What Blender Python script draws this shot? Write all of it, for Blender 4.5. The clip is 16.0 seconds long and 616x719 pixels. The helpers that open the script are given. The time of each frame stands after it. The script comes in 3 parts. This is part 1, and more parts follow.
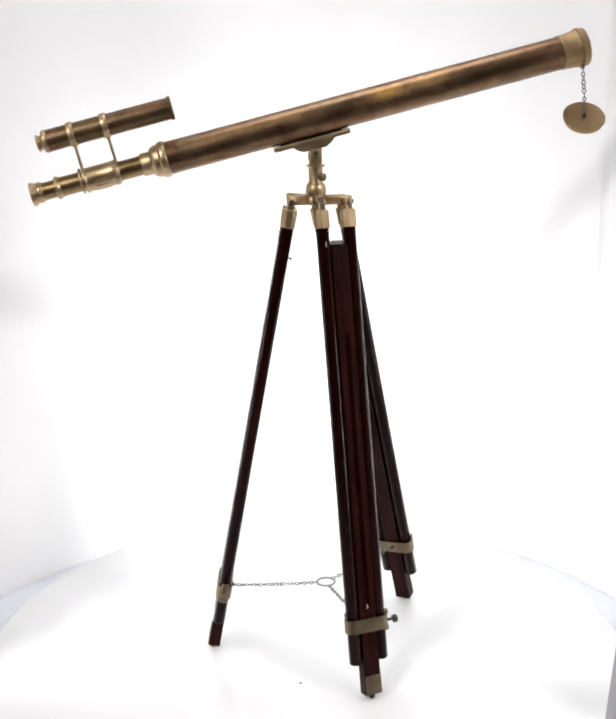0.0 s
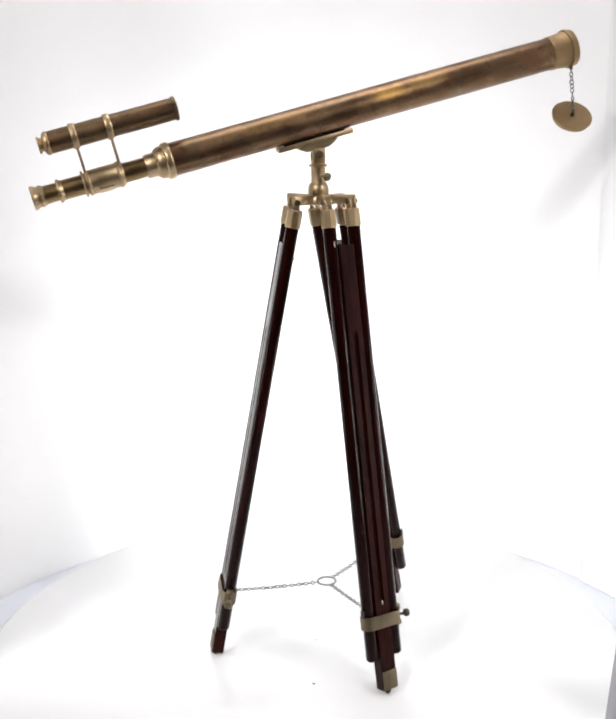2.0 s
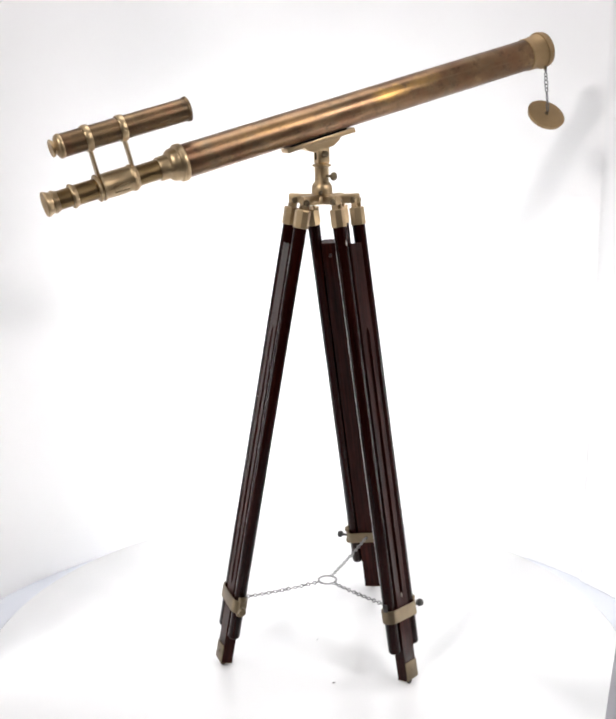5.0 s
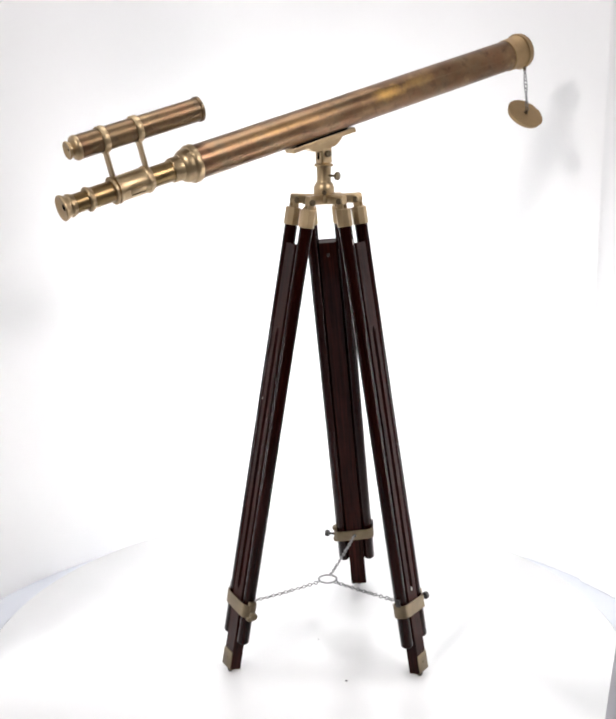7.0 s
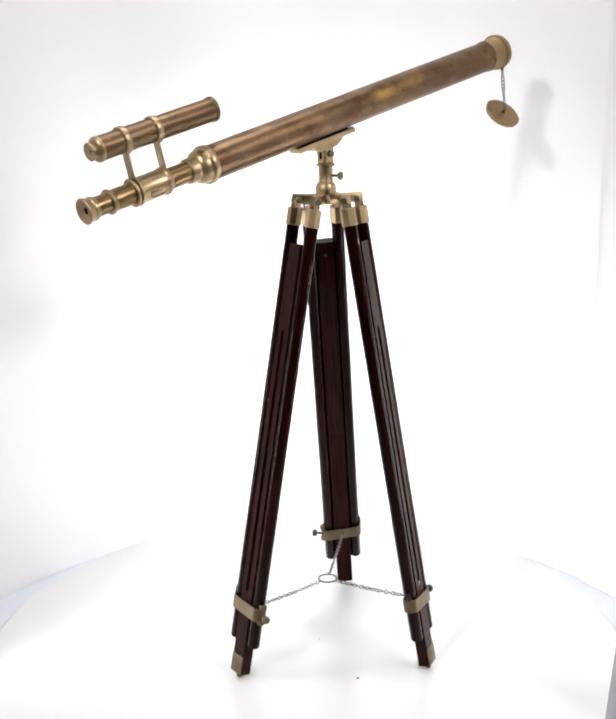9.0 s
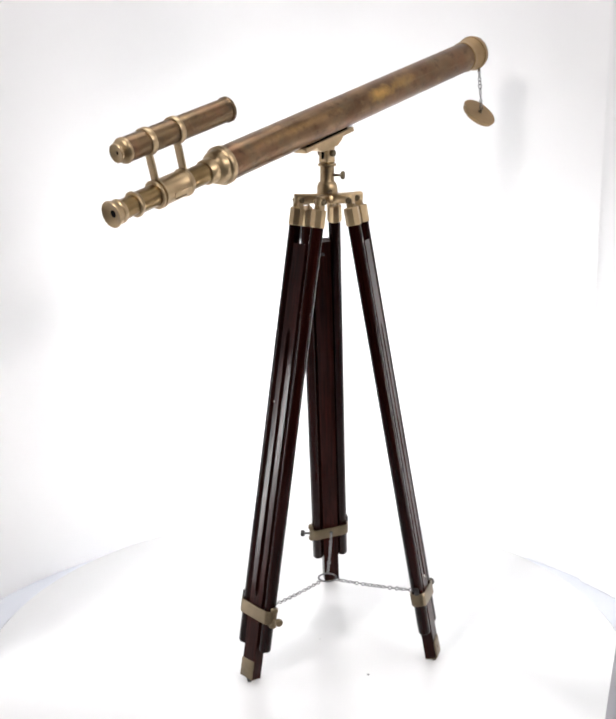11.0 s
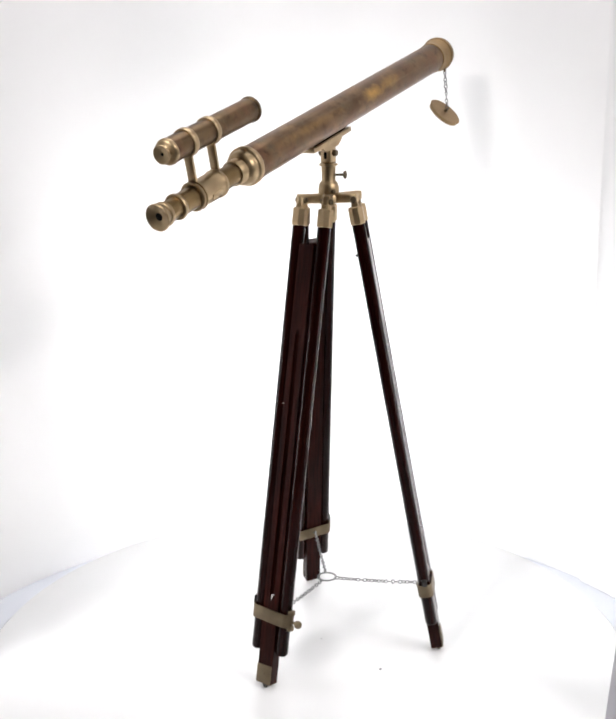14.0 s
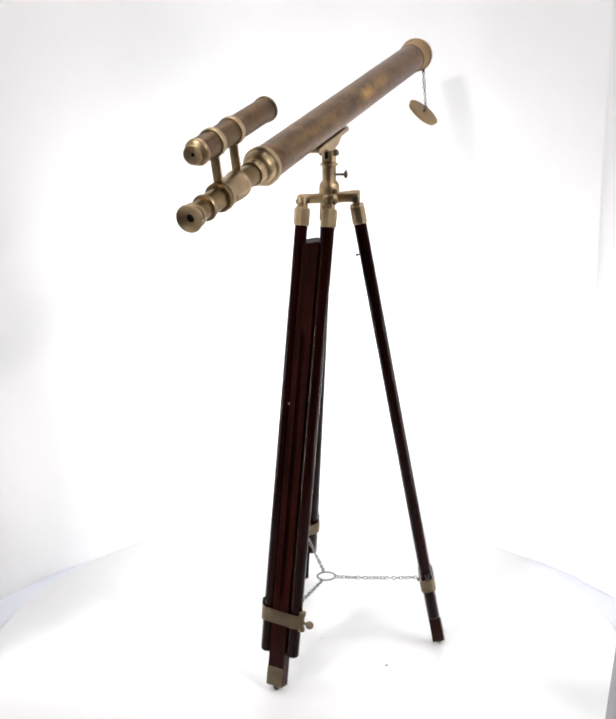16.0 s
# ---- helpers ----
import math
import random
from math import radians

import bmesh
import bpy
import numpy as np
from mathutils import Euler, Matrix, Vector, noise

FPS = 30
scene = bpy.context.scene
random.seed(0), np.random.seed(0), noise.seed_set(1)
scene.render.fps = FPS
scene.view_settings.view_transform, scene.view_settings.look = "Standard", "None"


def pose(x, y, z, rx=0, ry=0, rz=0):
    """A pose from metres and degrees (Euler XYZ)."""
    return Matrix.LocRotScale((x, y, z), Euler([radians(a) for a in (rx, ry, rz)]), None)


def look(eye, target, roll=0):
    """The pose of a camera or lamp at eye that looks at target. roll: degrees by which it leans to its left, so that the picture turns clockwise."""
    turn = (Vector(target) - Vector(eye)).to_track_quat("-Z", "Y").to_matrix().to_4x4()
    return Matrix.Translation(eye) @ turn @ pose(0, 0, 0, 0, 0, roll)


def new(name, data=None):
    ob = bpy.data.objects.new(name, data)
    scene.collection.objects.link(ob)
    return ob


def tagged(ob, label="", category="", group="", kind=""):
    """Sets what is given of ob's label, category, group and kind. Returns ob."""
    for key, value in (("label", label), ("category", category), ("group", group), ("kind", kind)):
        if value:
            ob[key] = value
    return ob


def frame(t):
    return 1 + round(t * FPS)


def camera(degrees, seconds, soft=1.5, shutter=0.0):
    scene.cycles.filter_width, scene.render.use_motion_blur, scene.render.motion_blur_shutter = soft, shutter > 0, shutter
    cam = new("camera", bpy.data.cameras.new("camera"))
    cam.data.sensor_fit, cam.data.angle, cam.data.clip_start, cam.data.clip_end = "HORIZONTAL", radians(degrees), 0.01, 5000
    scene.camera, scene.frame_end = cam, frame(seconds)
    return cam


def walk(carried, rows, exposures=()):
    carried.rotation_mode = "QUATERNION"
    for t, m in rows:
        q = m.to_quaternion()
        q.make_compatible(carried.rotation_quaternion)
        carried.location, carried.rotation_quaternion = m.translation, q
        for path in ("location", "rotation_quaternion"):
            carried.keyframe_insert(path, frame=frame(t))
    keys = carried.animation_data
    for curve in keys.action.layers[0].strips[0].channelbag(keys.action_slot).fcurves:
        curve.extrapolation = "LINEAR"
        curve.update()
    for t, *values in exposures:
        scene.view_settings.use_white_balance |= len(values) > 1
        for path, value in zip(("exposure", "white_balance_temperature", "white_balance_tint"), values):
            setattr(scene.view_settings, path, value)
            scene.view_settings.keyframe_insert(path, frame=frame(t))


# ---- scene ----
# ---------------------------------------------------------------- camera
cam = camera(32.177, 16.0, soft=2.5)
EYE = Vector((0.0, -2.1, 1.1753))
AHEAD = Vector((-0.0041, 0.9672, -0.2541))
still = look(EYE, EYE + AHEAD, -0.8416)
walk(cam, [(0.0, still), (16.0, still)])
scene.view_settings.exposure = 0.0

# ---------------------------------------------------------------- world and lights
world = bpy.data.worlds.new("studio_world")
scene.world = world
world.use_nodes = True
wn = world.node_tree.nodes["Background"]
wn.inputs["Color"].default_value = (0.95, 0.97, 1.0, 1.0)
wn.inputs["Strength"].default_value = 0.25


def area_lamp(name, eye, target, watts, sx, sy, colour, spread=180):
    data = bpy.data.lights.new(name, "AREA")
    data.shape, data.size, data.size_y, data.energy, data.color = "RECTANGLE", sx, sy, watts, colour
    data.spread = radians(spread)
    ob = new(name, data)
    ob.matrix_world = look(eye, target)
    return ob


# two soft boxes in front on either side, one soft box over the booth, two narrow upright strip lights inside its front edges, two wide lamps low behind the translucent backdrop
area_lamp("key_lamp", (-1.598, -2.286, 2.654), (0.15, 0.25, 0.75), 50, 0.30, 0.28, (1.0, 0.975, 0.95))
area_lamp("side_lamp", (2.25, -1.93, 2.70), (-0.25, 0.25, 0.65), 52, 0.36, 0.36, (1.0, 0.965, 0.955))
area_lamp("overhead_lamp", (0.0, 0.20, 2.75), (0.0, 0.2, 0.0), 13, 1.1, 0.9, (0.975, 0.98, 1.0), 150)
area_lamp("back_lamp", (-0.10, 1.30, 0.42), (-0.10, 0.0, 0.40), 86, 1.7, 1.05, (0.98, 0.99, 1.0))
area_lamp("strip_lamp_left", (-0.80, -0.14, 0.36), (0.0, 0.05, 0.36), 1.3, 0.022, 0.60, (0.99, 0.99, 1.0), 100)
area_lamp("strip_lamp_right", (0.74, -0.14, 0.36), (0.0, 0.05, 0.36), 1.3, 0.022, 0.60, (1.0, 0.985, 0.97), 100)
area_lamp("back_side_lamp", (1.20, 0.30, 0.26), (0.0, -0.08, 0.26), 22, 0.9, 0.80, (0.98, 0.99, 1.0))


# ---------------------------------------------------------------- materials
def material(name):
    m = bpy.data.materials.new(name)
    m.use_nodes = True
    nt = m.node_tree
    return m, nt, nt.nodes["Principled BSDF"]


def add(nt, kind, **inputs):
    n = nt.nodes.new(kind)
    for key, value in inputs.items():
        n.inputs[key.replace("_", " ")].default_value = value
    return n


def ramp(nt, fac, stops):
    n = nt.nodes.new("ShaderNodeValToRGB")
    while len(n.color_ramp.elements) < len(stops):
        n.color_ramp.elements.new(0.5)
    for el, (at, col) in zip(n.color_ramp.elements, stops):
        el.position, el.color = at, (*col, 1.0) if len(col) == 3 else col
    nt.links.new(fac, n.inputs["Fac"])
    return n


def coords(nt, stretch=(1, 1, 1)):
    tc = nt.nodes.new("ShaderNodeTexCoord")
    mp = nt.nodes.new("ShaderNodeMapping")
    mp.inputs["Scale"].default_value = stretch
    nt.links.new(tc.outputs["Object"], mp.inputs["Vector"])
    return mp.outputs["Vector"]


def noise_tex(nt, vec, scale, detail=4.0, rough=0.6):
    n = add(nt, "ShaderNodeTexNoise", Scale=scale, Detail=detail, Roughness=rough)
    nt.links.new(vec, n.inputs["Vector"])
    return n.outputs["Fac"]


def mix(nt, fac, a, b):
    n = nt.nodes.new("ShaderNodeMix")
    n.data_type = "RGBA"
    nt.links.new(fac, n.inputs["Factor"])
    for sock, v in ((n.inputs[6], a), (n.inputs[7], b)):
        if isinstance(v, tuple):
            sock.default_value = (*v, 1.0)
        else:
            nt.links.new(v, sock)
    return n.outputs[2]


def bump(nt, bsdf, height, strength, distance):
    n = add(nt, "ShaderNodeBump", Strength=strength, Distance=distance)
    nt.links.new(height, n.inputs["Height"])
    nt.links.new(n.outputs["Normal"], bsdf.inputs["Normal"])


def metal(name, dark, light, r0, r1, scale, stretch=(1, 1, 1), worn=None, metallic=1.0):
    m, nt, b = material(name)
    vec = coords(nt, stretch)
    big = noise_tex(nt, vec, scale)
    fine = noise_tex(nt, vec, scale * 4, 3.0)
    col = ramp(nt, big, [(0.32, dark), (0.68, light)]).outputs["Color"]
    spots = ramp(nt, fine, [(0.45, (0, 0, 0)), (0.85, (0.4, 0.4, 0.4))]).outputs["Color"]
    col = mix(nt, spots, col, tuple(c * 0.7 for c in dark))
    if worn:
        col = worn(nt, col)
    nt.links.new(col, b.inputs["Base Color"])
    rg = ramp(nt, big, [(0.3, (r0,) * 3), (0.75, (r1,) * 3)])
    nt.links.new(rg.outputs["Color"], b.inputs["Roughness"])
    b.inputs["Metallic"].default_value = metallic
    bump(nt, b, fine, 0.02, 0.0004)
    return m


def patina(nt, col):
    """Greenish, reddish and dark stains and fine streaks along the tube."""
    tc = nt.nodes.new("ShaderNodeTexCoord")
    for k, (scale, at, tint) in enumerate(((19.0, 0.50, (0.160, 0.124, 0.080)), (13.0, 0.50, (0.205, 0.100, 0.058)), (27.0, 0.57, (0.31, 0.210, 0.105)), (42.0, 0.54, (0.065, 0.043, 0.031)), (90.0, 0.57, (0.085, 0.060, 0.045)))):
        shift = nt.nodes.new("ShaderNodeVectorMath")
        nt.links.new(tc.outputs["Object"], shift.inputs[0])
        shift.inputs[1].default_value = (3.1 * k, 1.7 * k, 0.9 * k)
        n = noise_tex(nt, shift.outputs[0], scale, 7.0, 0.7)
        m = ramp(nt, n, [(at, (0, 0, 0)), (at + 0.13, (0.62, 0.62, 0.62))])
        col = mix(nt, m.outputs["Color"], col, tint)
    for stretch, at, tint in (((150, 150, 5), 0.56, (0.30, 0.22, 0.14)), ((110, 110, 7), 0.58, (0.05, 0.035, 0.026))):
        n = noise_tex(nt, coords(nt, stretch), 1.0, 4.0, 0.6)
        m = ramp(nt, n, [(at, (0, 0, 0)), (at + 0.16, (0.25, 0.25, 0.25))])
        col = mix(nt, m.outputs["Color"], col, tint)
    return col


def tube_wear(nt, col):
    """Patina, and patches where the tube is rubbed off to bare brass, with an uneven edge."""
    tc = nt.nodes.new("ShaderNodeTexCoord")
    col = patina(nt, col)
    for centre, size, amount in (((-0.0285, 0.012, 0.690), (0.018, 0.013, 0.040), 0.85), ((-0.027, 0.015, 0.765), (0.02, 0.010, 0.040), 0.45), ((-0.027, 0.015, 0.44), (0.02, 0.008, 0.12), 0.2)):
        sub = nt.nodes.new("ShaderNodeVectorMath")
        sub.operation = "SUBTRACT"
        nt.links.new(tc.outputs["Object"], sub.inputs[0])
        sub.inputs[1].default_value = centre
        div = nt.nodes.new("ShaderNodeVectorMath")
        div.operation = "DIVIDE"
        nt.links.new(sub.outputs[0], div.inputs[0])
        div.inputs[1].default_value = size
        ln = nt.nodes.new("ShaderNodeVectorMath")
        ln.operation = "LENGTH"
        nt.links.new(div.outputs[0], ln.inputs[0])
        nz = noise_tex(nt, tc.outputs["Object"], 55.0, 5.0, 0.7)
        ad = nt.nodes.new("ShaderNodeMath")
        ad.operation = "MULTIPLY_ADD"
        nt.links.new(nz, ad.inputs[0])
        ad.inputs[1].default_value = 2.0
        nt.links.new(ln.outputs["Value"], ad.inputs[2])
        mask = ramp(nt, ad.outputs[0], [(0.0, (amount,) * 3), (0.5, (amount,) * 3)])
        mask.color_ramp.elements[1].position = 1.0
        mask.color_ramp.elements[1].color = (0, 0, 0, 1)
        half = nt.nodes.new("ShaderNodeMath")
        half.operation = "MULTIPLY_ADD"
        nt.links.new(ad.outputs[0], half.inputs[0])
        half.inputs[1].default_value = 0.9
        half.inputs[2].default_value = -1.0
        nt.links.new(half.outputs[0], mask.inputs["Fac"])
        col = mix(nt, mask.outputs["Color"], col, (0.62, 0.36, 0.11))
    return col


BRASS = metal("satin_brass", (0.37, 0.265, 0.152), (0.53, 0.398, 0.240), 0.35, 0.49, 22)
BRASS_DULL = metal("dull_brass", (0.125, 0.097, 0.064), (0.20, 0.155, 0.10), 0.4, 0.55, 30)
TUBE = metal("antique_brass_tube", (0.128, 0.072, 0.041), (0.285, 0.176, 0.098), 0.32, 0.47, 26, (1, 1, 0.55), tube_wear)
DRAW = metal("golden_brass_draw_tube", (0.20, 0.130, 0.060), (0.35, 0.238, 0.115), 0.29, 0.43, 30, (1, 1, 0.5))
FINDER = metal("brown_brass_finder", (0.120, 0.074, 0.042), (0.21, 0.138, 0.074), 0.37, 0.52, 30, (1, 1, 0.5), patina)
CELL = metal("reddish_brass", (0.32, 0.215, 0.115), (0.43, 0.295, 0.16), 0.54, 0.66, 22)
STEEL = metal("dull_steel", (0.13, 0.13, 0.135), (0.25, 0.25, 0.25), 0.25, 0.45, 60)
DARK_STEEL = metal("blackened_steel", (0.03, 0.03, 0.03), (0.09, 0.085, 0.08), 0.35, 0.5, 60)


def wood(name, dark, light, rough, spec, coat_ior, coat_rough):
    m, nt, b = material(name)
    vec = coords(nt, (1, 1, 0.05))
    grain = noise_tex(nt, vec, 160, 6.0, 0.7)
    broad = noise_tex(nt, coords(nt, (1, 1, 0.15)), 22, 3.0)
    col = ramp(nt, grain, [(0.3, dark), (0.7, light)]).outputs["Color"]
    shade = ramp(nt, broad, [(0.35, (0, 0, 0)), (0.7, (0.5, 0.5, 0.5))]).outputs["Color"]
    col = mix(nt, shade, col, tuple(c * 0.6 for c in dark))
    nt.links.new(col, b.inputs["Base Color"])
    b.inputs["Roughness"].default_value = rough
    b.inputs["Specular IOR Level"].default_value = spec
    b.inputs["Coat Weight"].default_value = 1.0
    b.inputs["Coat IOR"].default_value = coat_ior
    b.inputs["Coat Roughness"].default_value = coat_rough
    bump(nt, b, grain, 0.08, 0.0005)
    return m


# one wood in two tones: boards redder as if lit, rods darker as if shaded
WOOD = wood("shaded_red_mahogany", (0.0026, 0.0005, 0.0004), (0.021, 0.0034, 0.0021), 0.25, 0.03, 1.13, 0.05)
BOARD = wood("lit_satin_red_mahogany", (0.0032, 0.0007, 0.0005), (0.034, 0.0058, 0.0035), 0.40, 0.03, 1.15, 0.12)


def plain(name, dark, light, rough, scale, bump_by=0.0):
    m, nt, b = material(name)
    n = noise_tex(nt, coords(nt), scale, 5.0)
    nt.links.new(ramp(nt, n, [(0.3, dark), (0.7, light)]).outputs["Color"], b.inputs["Base Color"])
    b.inputs["Roughness"].default_value = rough
    if bump_by:
        bump(nt, b, noise_tex(nt, coords(nt), scale * 30, 3.0), bump_by, 0.001)
    return m


PALE = plain("pale_chip_and_glint", (0.42, 0.36, 0.32), (0.55, 0.48, 0.43), 0.6, 300)
def translucent(m, share):
    """Lets a share of the light pass through the sheet."""
    nt = m.node_tree
    b = nt.nodes["Principled BSDF"]
    glow = add(nt, "ShaderNodeBsdfTranslucent", Color=(0.97, 0.97, 0.97, 1.0))
    both = nt.nodes.new("ShaderNodeMixShader")
    both.inputs[0].default_value = share
    nt.links.new(b.outputs[0], both.inputs[1])
    nt.links.new(glow.outputs[0], both.inputs[2])
    nt.links.new(both.outputs[0], nt.nodes["Material Output"].inputs["Surface"])
    return m


WALL = plain("white_wall_paint", (0.845, 0.828, 0.83), (0.87, 0.858, 0.86), 0.75, 1.5, 0.1)
translucent(WALL, 0.35)
SIDE_WALL = plain("grey_white_panel_paint", (0.825, 0.815, 0.82), (0.85, 0.845, 0.85), 0.75, 1.5, 0.1)
translucent(SIDE_WALL, 0.35)
DISC = plain("white_laminate", (0.755, 0.755, 0.76), (0.78, 0.78, 0.785), 0.25, 3.0)
# the blue-grey tint paints the shade in the gap round the turntable
RING = plain("shade_tinted_plastic", (0.70, 0.72, 0.78), (0.73, 0.75, 0.81), 0.45, 2.0)
ROOM = plain("grey_studio_paint", (0.07, 0.068, 0.066), (0.09, 0.088, 0.085), 0.8, 1.2, 0.1)
CEILING = plain("light_grey_ceiling_paint", (0.42, 0.42, 0.41), (0.47, 0.47, 0.46), 0.85, 1.5)
POST = plain("pale_grey_lacquer", (0.40, 0.39, 0.43), (0.45, 0.44, 0.48), 0.5, 6.0)
SPECK = plain("dark_dust", (0.06, 0.06, 0.07), (0.12, 0.12, 0.13), 0.8, 400)
BLACK = plain("blackened_inside", (0.003, 0.003, 0.003), (0.007, 0.006, 0.005), 0.9, 50)
BLACK.node_tree.nodes["Principled BSDF"].inputs["Specular IOR Level"].default_value = 0.05
glass, gnt, gb = material("lens_glass")
gb.inputs["Base Color"].default_value = (0.9, 0.95, 0.93, 1)
gb.inputs["Roughness"].default_value = 0.02
gb.inputs["Transmission Weight"].default_value = 1.0
gb.inputs["IOR"].default_value = 1.5


# ---------------------------------------------------------------- mesh helpers
def part(name, bm, mat, parent=None, label="", m=None, smooth=40):
    me = bpy.data.meshes.new(name)
    bmesh.ops.recalc_face_normals(bm, faces=bm.faces)
    bm.to_mesh(me)
    bm.free()
    me.materials.append(mat)
    if smooth:
        me.shade_smooth()
        me.set_sharp_from_angle(angle=radians(smooth))
    ob = new(name, me)
    if m is not None:
        ob.matrix_basis = m
    if parent:
        ob.parent = parent
    if label:
        tagged(ob, label)
    return ob


def lathe(profile, segs=48, bm=None, m=None):
    """Turns (radius, z) pairs round z. A radius of 0 closes an end."""
    bm = bm or bmesh.new()
    m = m or Matrix()
    rings = []
    for r, z in profile:
        if r <= 1e-6:
            rings.append([bm.verts.new(m @ Vector((0, 0, z)))])
        else:
            rings.append([bm.verts.new(m @ Vector((r * math.cos(a), r * math.sin(a), z))) for a in (2 * math.pi * i / segs for i in range(segs))])
    for a, b in zip(rings, rings[1:]):
        for i in range(segs):
            j = (i + 1) % segs
            if len(a) == 1 and len(b) == 1:
                continue
            if len(a) == 1:
                bm.faces.new((a[0], b[i], b[j]))
            elif len(b) == 1:
                bm.faces.new((a[i], a[j], b[0]))
            else:
                bm.faces.new((a[i], a[j], b[j], b[i]))
    return bm


def box(sx, sy, sz, m=None, bevel=0.0, bm=None, segs=2):
    """A box of full sizes sx, sy, sz about the origin of m."""
    own = bmesh.new()
    bmesh.ops.create_cube(own, size=1.0, matrix=Matrix.Diagonal((sx, sy, sz, 1)))
    if bevel:
        bmesh.ops.bevel(own, geom=own.edges[:], offset=bevel, segments=segs, affect="EDGES", profile=0.5)
    if m is not None:
        own.transform(m)
    if bm is None:
        return own
    return join(bm, own)


def join(bm, other):
    verts = {v: bm.verts.new(v.co) for v in other.verts}
    for f in other.faces:
        bm.faces.new([verts[v] for v in f.verts])
    other.free()
    return bm


def axis_to(direction, at):
    """A pose at a place whose z axis lies along a direction."""
    return Matrix.Translation(at) @ Vector(direction).to_track_quat("Z", "Y").to_matrix().to_4x4()


def torus(R, r, m, bm, n=20, k=8, sx=1.0):
    rings = []
    for i in range(n):
        a = 2 * math.pi * i / n
        ring = []
        for j in range(k):
            b = 2 * math.pi * j / k
            ring.append(bm.verts.new(m @ Vector(((R + r * math.cos(b)) * math.cos(a) * sx, (R + r * math.cos(b)) * math.sin(a), r * math.sin(b)))))
        rings.append(ring)
    for i in range(n):
        for j in range(k):
            bm.faces.new((rings[i][j], rings[(i + 1) % n][j], rings[(i + 1) % n][(j + 1) % k], rings[i][(j + 1) % k]))
    return bm


def extrude_outline(points, z0, z1):
    """A prism over a closed outline in x, y."""
    bm = bmesh.new()
    lo = [bm.verts.new((x, y, z0)) for x, y in points]
    hi = [bm.verts.new((x, y, z1)) for x, y in points]
    bm.faces.new(lo)
    bm.faces.new(hi)
    for i in range(len(points)):
        j = (i + 1) % len(points)
        bm.faces.new((lo[i], lo[j], hi[j], hi[i]))
    return bm


# ---------------------------------------------------------------- the studio
DISC_AT, DISC_R, FLOOR_Z = Vector((-0.025, -0.02, 0.0)), 0.683, -0.11
BOOTH_AT, BOOTH_R, BOOTH_Z, BOOTH_TOP, SEAM = Vector((-0.031, -0.160, 0.0)), 0.870, -0.052, 1.95, 36.4
BACK_Y, LEFT_X, RIGHT_X, FRONT_Y, TOP_Z = 1.6, -2.6, 2.8, -3.6, 3.2


def slab(name, x0, x1, y0, y1, z0, z1, mat, label, category):
    bm = box(x1 - x0, y1 - y0, z1 - z0, Matrix.Translation(((x0 + x1) / 2, (y0 + y1) / 2, (z0 + z1) / 2)))
    return tagged(part(name, bm, mat, smooth=0), label, category, kind="structure")


slab("floor", LEFT_X - 0.1, RIGHT_X + 0.1, FRONT_Y - 0.1, BACK_Y + 0.1, FLOOR_Z - 0.1, FLOOR_Z, ROOM, "dark grey studio floor under the photo booth", "floor")
slab("wall_left", LEFT_X - 0.1, LEFT_X, FRONT_Y, BACK_Y, FLOOR_Z, TOP_Z, ROOM, "dark grey studio side wall", "wall")
slab("wall_right", RIGHT_X, RIGHT_X + 0.1, FRONT_Y, BACK_Y, FLOOR_Z, TOP_Z, ROOM, "dark grey studio wall", "wall")
slab("wall_front", LEFT_X - 0.1, RIGHT_X + 0.1, FRONT_Y - 0.1, FRONT_Y, FLOOR_Z, TOP_Z, ROOM, "dark grey studio wall behind the camera", "wall")
slab("wall_back", LEFT_X - 0.1, RIGHT_X + 0.1, BACK_Y, BACK_Y + 0.1, FLOOR_Z, TOP_Z, ROOM, "dark grey studio wall behind the backdrop", "wall")
slab("ceiling", LEFT_X - 0.1, RIGHT_X + 0.1, FRONT_Y - 0.1, BACK_Y + 0.1, TOP_Z, TOP_Z + 0.1, CEILING, "matt light grey studio ceiling", "ceiling")


def arc_sheet(a0, a1, r, thick, z0, z1):
    """An upright sheet bent round the booth's axis from a0 to a1 degrees."""
    bm = bmesh.new()
    n, rows = max(8, int((a1 - a0) / 2)), 6
    grid = []
    for k in range(rows + 1):
        z = z0 + (z1 - z0) * k / rows
        line = []
        for i in range(n + 1):
            a = radians(a0 + (a1 - a0) * i / n)
            line.append([bm.verts.new((BOOTH_AT.x + q * math.cos(a), BOOTH_AT.y + q * math.sin(a), z)) for q in (r, r + thick)])
        grid.append(line)
    for k in range(rows):
        for i in range(n):
            for q in (0, 1):
                bm.faces.new((grid[k][i][q], grid[k][i + 1][q], grid[k + 1][i + 1][q], grid[k + 1][i][q]))
        for i in (0, n):
            bm.faces.new((grid[k][i][0], grid[k][i][1], grid[k + 1][i][1], grid[k + 1][i][0]))
    for k in (0, rows):
        for i in range(n):
            bm.faces.new((grid[k][i][0], grid[k][i][1], grid[k][i + 1][1], grid[k][i + 1][0]))
    return bm


def backdrop():
    """A white sheet bent round the turntable, and a second sheet lapped over its edge."""
    bm = arc_sheet(SEAM - 0.55, 205.0, BOOTH_R, 0.004, BOOTH_Z, BOOTH_TOP)
    tagged(part("backdrop", bm, WALL, smooth=30), "white curved backdrop sheet standing round the turntable", "backdrop", kind="structure")
    bm = arc_sheet(-25.0, SEAM, BOOTH_R - 0.008, 0.004, BOOTH_Z, BOOTH_TOP)
    tagged(part("backdrop_panel", bm, SIDE_WALL, smooth=30), "greyish white sheet lapped over the curved backdrop", "backdrop", kind="structure")


backdrop()


